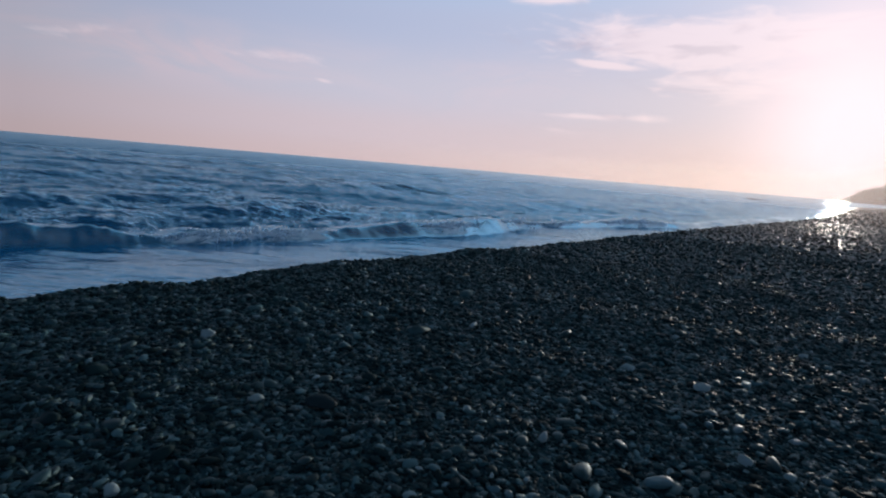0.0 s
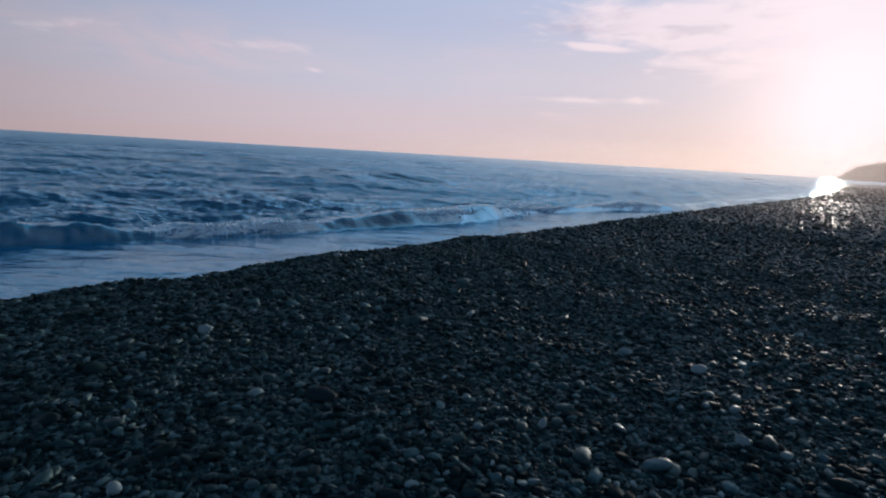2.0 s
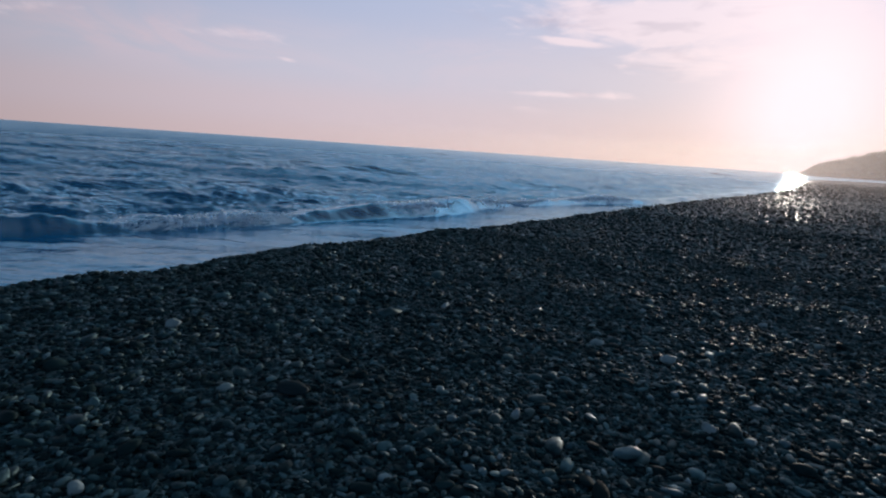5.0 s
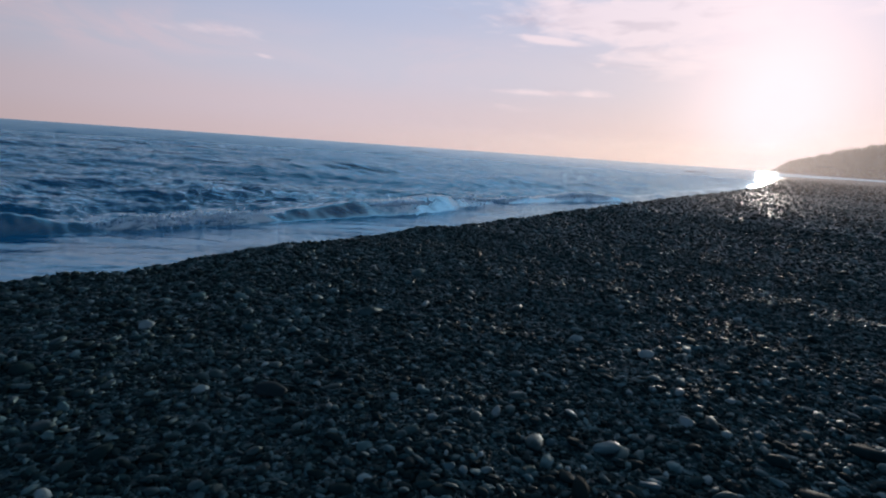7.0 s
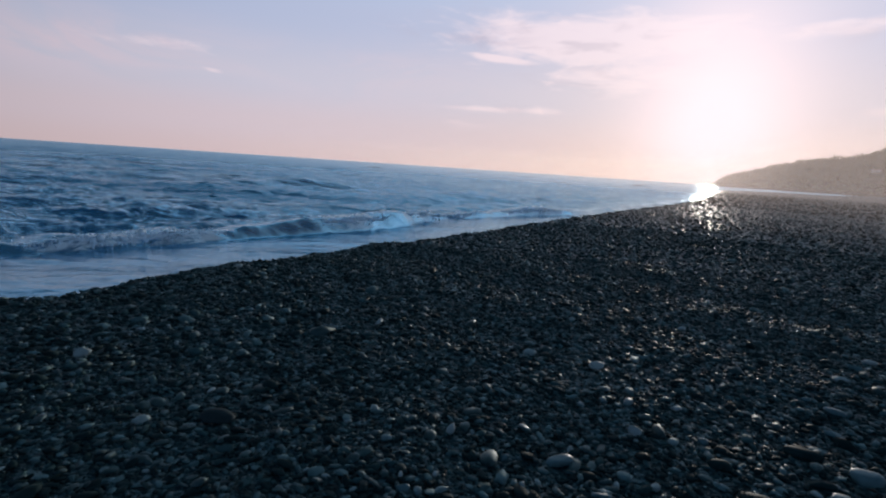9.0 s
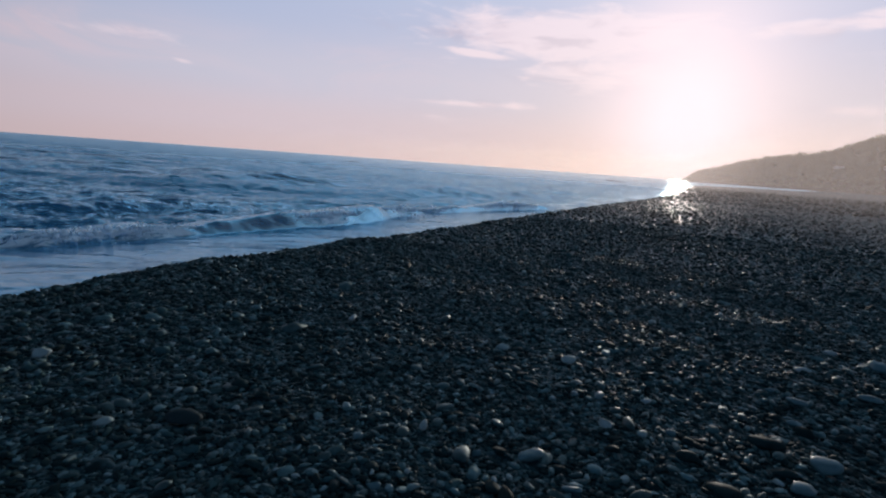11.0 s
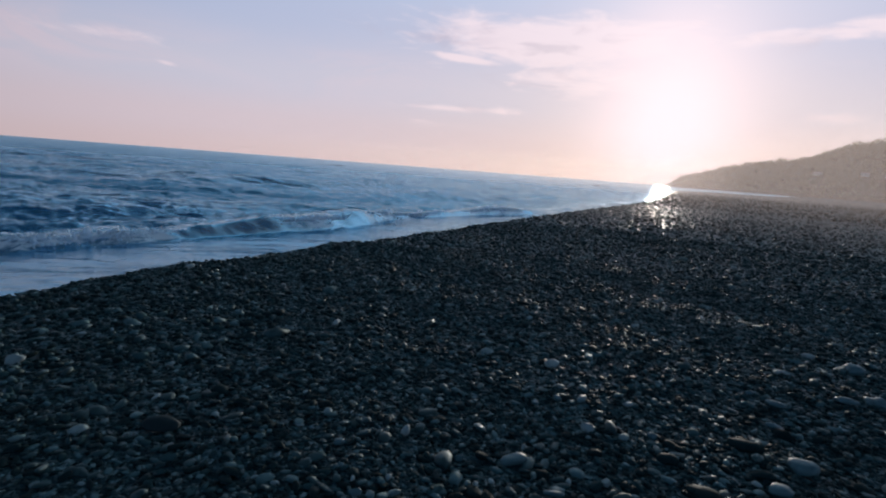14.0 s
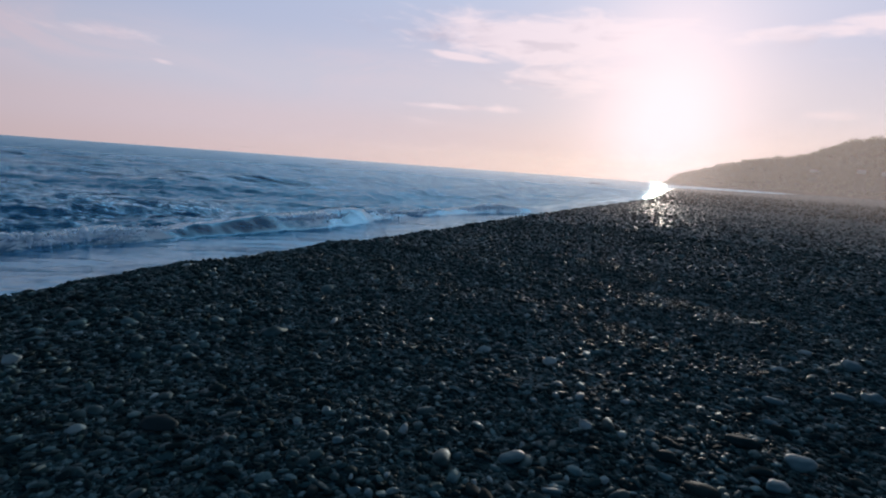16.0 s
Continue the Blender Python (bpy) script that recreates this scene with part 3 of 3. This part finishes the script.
# ---- surf ----
def surf():
    """Rolling foam along stretches of the breaking crest, with spray."""
    vs, fs, base = [], [], 0
    froth = np.random.default_rng(88)
    for lo, hi, fat, seed in ((3.2, 8.2, 0.05, 62), (10.4, 14.2, 0.06, 63), (15.2, 21.2, 0.055, 64), (22.4, 28.0, 0.06, 65)):
        u = np.arange(lo, hi, 0.02)
        th = np.radians(np.linspace(88, 250, 32))
        U, TH = np.meshgrid(u, th, indexing="ij")
        taper = np.clip(np.minimum((U - lo) / 1.6, (hi - U) / 1.6), 0, 1) ** 0.8
        puff = 0.6 * lumps(U, TH * 0.16, 0.55, seed, 3) + 0.40 * lumps(U, TH * 0.16, 0.16, seed + 9, 3)
        patchy = np.clip(0.8 + 0.4 * lumps(U, U * 0, 1.6, seed + 20, 2), 0.2, 1.15)
        rad = fat * taper * patchy * np.clip(1 + puff, 0.25, 2)
        wb = np.interp(U, BREAK_U, BREAK_W) + 0.25 * np.sin(U * 0.31 + 1) + 0.12 * np.sin(U * 0.83)
        V = np.interp(U, CREST_U, CREST_V) + wb + 0.45 - 0.14 + rad * np.cos(TH) * 1.3
        x, y = (U - V) / math.sqrt(2), (U + V) / math.sqrt(2)
        mid_v = np.interp(U, CREST_U, CREST_V) + wb + 0.45 - 0.14
        mx, my = (U - mid_v) / math.sqrt(2), (U + mid_v) / math.sqrt(2)
        z = sea_z(mx, my, np.hypot(mx, my)) - 0.04 + rad * np.sin(TH) * 1.15
        n, k = U.shape
        a, b = np.meshgrid(np.arange(n - 1), np.arange(k - 1), indexing="ij")
        quads = np.stack([a * k + b, a * k + b + 1, (a + 1) * k + b + 1, (a + 1) * k + b], -1).reshape(-1, 4)
        vs.append(np.stack([x, y, z], -1).reshape(-1, 3))
        fs.append(np.concatenate([quads[:, [0, 1, 2]], quads[:, [0, 2, 3]]]) + base)
        base += n * k
        # flecks and spray
        for q, ahead, deep, up, big in ((160, -0.12, 0.09, 0.03, 0.012), (220, -0.06, 0.10, 0.06, 0.005)):
            us = RNG.uniform(lo + 0.3, hi - 0.3, q)
            ds = RNG.normal(ahead, deep, q)
            vv = np.interp(us, CREST_U, CREST_V) + np.interp(us, BREAK_U, BREAK_W) + 0.25 * np.sin(us * 0.31 + 1) + 0.12 * np.sin(us * 0.83) + 0.45 + ds
            px, py = (us - vv) / math.sqrt(2), (us + vv) / math.sqrt(2)
            pz = sea_z(px, py, np.hypot(px, py)) + np.abs(RNG.normal(0, up, q))
            size = big * np.exp(RNG.normal(0, 0.5, (q, 1))) * RNG.uniform(0.6, 1.5, (q, 3))
            v, f = scatter(*ico(1), np.stack([px, py, pz], -1), turns(RNG.uniform(0, 6.3, q), RNG.uniform(0, 1, q), RNG.uniform(0, 6.3, q)), size)
            vs.append(v), fs.append(f + base)
            base += len(v)
        # clots of froth heaped along the crest and tumbling down its face
        q = int(55 * (hi - lo))
        us = froth.uniform(lo, hi, q)
        full = np.clip(np.minimum((us - lo) / 2.0, (hi - us) / 2.0), 0, 1) * np.clip(0.7 + 0.6 * lumps(us, us * 0, 1.1, seed + 40, 2), 0.1, 1.2)
        vv = np.interp(us, CREST_U, CREST_V) + np.interp(us, BREAK_U, BREAK_W) + 0.25 * np.sin(us * 0.31 + 1) + 0.12 * np.sin(us * 0.83) + 0.36
        vv = vv - np.abs(froth.normal(0, 0.20, q)) * full
        px, py = (us - vv) / math.sqrt(2), (us + vv) / math.sqrt(2)
        pz = sea_z(px, py, np.hypot(px, py)) + np.abs(froth.normal(0, 0.07, q)) * full
        size = (0.006 + 0.020 * full)[:, None] * np.exp(froth.normal(0, 0.45, (q, 1))) * froth.uniform(0.6, 1.5, (q, 3))
        v, f = scatter(*ico(1), np.stack([px, py, pz], -1), turns(froth.uniform(0, 6.3, q), froth.uniform(0, 1, q), froth.uniform(0, 6.3, q)), size)
        vs.append(v), fs.append(f + base)
        base += len(v)
    return np.concatenate(vs), np.concatenate(fs)


verts, faces = surf()
tagged(mesh_object("sea_foam", verts, faces, FOAM), "white foam tumbling on the breaking wave", "foam", kind="stuff")


def awash_rock(a, r, long, wide, high, seed):
    v, f = ico(3)
    q = np.random.default_rng(seed)
    dent = sum(0.16 * np.sin(v @ q.normal(0, 2.4, 3) + q.uniform(0, 6)) for _ in range(6))
    ob = mesh_object("rock", v * (1 + dent)[:, None] * [long / 2, wide / 2, high], f, ROCK)
    ob.matrix_world = pose(r * math.sin(radians(a)), r * math.cos(radians(a)), SEA - 0.1, 0, 0, -a)
    return tagged(ob, "low dark rock awash in the sea", "rock", "rocks off the beach")


awash_rock(2.0, 210, 11, 4, 0.45, 3)
awash_rock(30.3, 200, 8, 4, 0.4, 8)


# ---- pebbles ----
def pebble_shape(sub, seed):
    v, f = ico(sub)
    r = np.random.default_rng(seed)
    bulge = sum(0.09 * np.sin(r.normal(0, 1.6, 3) @ v.T + r.uniform(0, 6)) for _ in range(4))
    v = np.sign(v) * np.abs(v) ** 0.88 * (1 + bulge)[:, None]
    for _ in range(6):
        way = r.normal(0, 1, 3)
        way /= np.linalg.norm(way)
        over = np.maximum(v @ way - r.uniform(0.55, 0.9), 0)
        v = v - 0.75 * over[:, None] * way
    keep = (v[f].mean(1)[:, 2] > -0.62)
    f = f[keep]
    used = np.unique(f)
    remap = np.full(len(v), -1)
    remap[used] = np.arange(len(used))
    return v[used], remap[f]


FINE = [pebble_shape(2, s) for s in range(10)]
ROUGH = [pebble_shape(1, s) for s in range(10, 16)]


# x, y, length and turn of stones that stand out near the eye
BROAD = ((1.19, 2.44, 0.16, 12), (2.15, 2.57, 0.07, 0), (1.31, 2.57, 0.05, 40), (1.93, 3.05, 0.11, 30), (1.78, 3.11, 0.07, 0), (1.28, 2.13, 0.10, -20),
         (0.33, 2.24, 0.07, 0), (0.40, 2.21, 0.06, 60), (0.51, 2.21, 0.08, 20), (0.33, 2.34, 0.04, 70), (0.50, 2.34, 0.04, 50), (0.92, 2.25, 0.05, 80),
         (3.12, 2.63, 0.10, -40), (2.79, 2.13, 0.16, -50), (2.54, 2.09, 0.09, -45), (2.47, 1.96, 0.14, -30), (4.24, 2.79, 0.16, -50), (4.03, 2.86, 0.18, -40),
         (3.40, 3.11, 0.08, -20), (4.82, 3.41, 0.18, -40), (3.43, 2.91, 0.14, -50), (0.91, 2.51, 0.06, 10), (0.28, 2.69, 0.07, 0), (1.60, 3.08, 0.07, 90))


def sector(r0, r1, spacing, lo=-48.0, hi=62.0, outside=False):
    """Jittered spots on the beach between two distances."""
    g = np.arange(-r1, r1, spacing)
    x, y = np.meshgrid(g, g)
    x, y = x.ravel(), y.ravel()
    x = x + RNG.uniform(-0.5, 0.5, x.size) * spacing
    y = y + RNG.uniform(-0.5, 0.5, y.size) * spacing
    r, a = np.hypot(x, y), np.degrees(np.arctan2(x, y))
    keep = (r > r0) & (r < r1) & (((a > lo) & (a < hi)) != outside) & (beach_w(x, y) < 0.9)
    # room for the broad stones
    for sx, sy, long, yaw in ((-0.66, 2.97, 0.2, 0), (2.64, 2.38, 0.2, 0)) + BROAD:
        keep &= np.hypot(x - sx, y - sy) > 0.42 * long + 0.004
    return x[keep], y[keep]


def sizes(n, mean, spread):
    a = mean * np.exp(RNG.normal(0, spread, n))
    return np.stack([a * 1.06, a * RNG.uniform(0.42, 0.80, n), a * RNG.uniform(0.20, 0.48, n)], -1) / 2


def layer(x, y, mean, spread, lift, tilt):
    n = len(x)
    s = sizes(n, mean, spread)
    z = ground_z(x, y) + s[:, 2] * lift + np.abs(RNG.normal(0, 0.006, n))
    return np.stack([x, y, z], -1), turns(RNG.uniform(0, 6.3, n), np.abs(RNG.normal(0, tilt, n)), RNG.uniform(0, 6.3, n)), s


def shingle():
    vs, fs, base = [], [], 0

    def lay(x, y, shapes, mean, spread, lift=0.35, tilt=0.36):
        nonlocal base
        place, turn, s = layer(x, y, mean, spread, lift, tilt)
        pick = RNG.integers(0, len(shapes), len(x))
        for k, (v0, f0) in enumerate(shapes):
            m = pick == k
            v, f = scatter(v0, f0, place[m], turn[m], s[m])
            vs.append(v), fs.append(f + base)
            base += len(v)

    lay(*sector(1.6, 3.9, 0.032), FINE, 0.034, 0.45, 0.22, 0.36)
    lay(*sector(2.7, 3.9, 0.13), FINE, 0.054, 0.30, 0.6, 0.28)
    lay(*sector(3.9, 10, 0.043), ROUGH, 0.049, 0.42, 0.18, 0.34)
    lay(*sector(3.9, 10, 0.17), ROUGH, 0.068, 0.30, 0.6, 0.25)
    lay(*sector(10, 17, 0.10), ROUGH, 0.085, 0.30, 0.5)
    # round and behind the eye
    lay(*sector(0.1, 7, 0.085, outside=True), ROUGH, 0.085, 0.35, 0.25)
    lay(*sector(0.1, 1.6, 0.075), ROUGH, 0.075, 0.35, 0.25)
    # thinning out with distance
    x, y = sector(17, 60, 0.19)
    few = RNG.random(len(x)) < np.clip((60 - np.hypot(x, y)) / 43, 0, 1) ** 2.2
    lay(x[few], y[few], ROUGH, 0.115, 0.30, 0.4)
    x, y = sector(42, 150, 0.55)
    few = RNG.random(len(x)) < np.clip((150 - np.hypot(x, y)) / 108, 0, 1)
    lay(x[few], y[few], ROUGH, 0.21, 0.30, 0.4)
    return np.concatenate(vs), np.concatenate(fs)


verts, faces = shingle()
tagged(mesh_object("shingle", verts, faces, STONE), "rounded dark grey beach pebbles of many sizes", "pebbles", kind="stuff")

# larger stones lying nearest, one by one
STONE_MESHES = []
for k, (v0, f0) in enumerate(FINE):
    ob = mesh_object("pebble", v0, f0, STONE_SINGLE)
    STONE_MESHES.append(ob.data)
    bpy.data.objects.remove(ob)
x, y = sector(1.75, 2.75, 0.125)
place, turn, s = layer(x, y, 0.058, 0.30, 0.5, 0.42)
for k in range(min(300, len(x))):
    ob = new("pebble", STONE_MESHES[k % len(STONE_MESHES)])
    ob.matrix_world = Matrix.Translation(place[k]) @ Matrix(turn[k].tolist()).to_4x4() @ Matrix.Diagonal((*s[k], 1))
    ob.parent = ground


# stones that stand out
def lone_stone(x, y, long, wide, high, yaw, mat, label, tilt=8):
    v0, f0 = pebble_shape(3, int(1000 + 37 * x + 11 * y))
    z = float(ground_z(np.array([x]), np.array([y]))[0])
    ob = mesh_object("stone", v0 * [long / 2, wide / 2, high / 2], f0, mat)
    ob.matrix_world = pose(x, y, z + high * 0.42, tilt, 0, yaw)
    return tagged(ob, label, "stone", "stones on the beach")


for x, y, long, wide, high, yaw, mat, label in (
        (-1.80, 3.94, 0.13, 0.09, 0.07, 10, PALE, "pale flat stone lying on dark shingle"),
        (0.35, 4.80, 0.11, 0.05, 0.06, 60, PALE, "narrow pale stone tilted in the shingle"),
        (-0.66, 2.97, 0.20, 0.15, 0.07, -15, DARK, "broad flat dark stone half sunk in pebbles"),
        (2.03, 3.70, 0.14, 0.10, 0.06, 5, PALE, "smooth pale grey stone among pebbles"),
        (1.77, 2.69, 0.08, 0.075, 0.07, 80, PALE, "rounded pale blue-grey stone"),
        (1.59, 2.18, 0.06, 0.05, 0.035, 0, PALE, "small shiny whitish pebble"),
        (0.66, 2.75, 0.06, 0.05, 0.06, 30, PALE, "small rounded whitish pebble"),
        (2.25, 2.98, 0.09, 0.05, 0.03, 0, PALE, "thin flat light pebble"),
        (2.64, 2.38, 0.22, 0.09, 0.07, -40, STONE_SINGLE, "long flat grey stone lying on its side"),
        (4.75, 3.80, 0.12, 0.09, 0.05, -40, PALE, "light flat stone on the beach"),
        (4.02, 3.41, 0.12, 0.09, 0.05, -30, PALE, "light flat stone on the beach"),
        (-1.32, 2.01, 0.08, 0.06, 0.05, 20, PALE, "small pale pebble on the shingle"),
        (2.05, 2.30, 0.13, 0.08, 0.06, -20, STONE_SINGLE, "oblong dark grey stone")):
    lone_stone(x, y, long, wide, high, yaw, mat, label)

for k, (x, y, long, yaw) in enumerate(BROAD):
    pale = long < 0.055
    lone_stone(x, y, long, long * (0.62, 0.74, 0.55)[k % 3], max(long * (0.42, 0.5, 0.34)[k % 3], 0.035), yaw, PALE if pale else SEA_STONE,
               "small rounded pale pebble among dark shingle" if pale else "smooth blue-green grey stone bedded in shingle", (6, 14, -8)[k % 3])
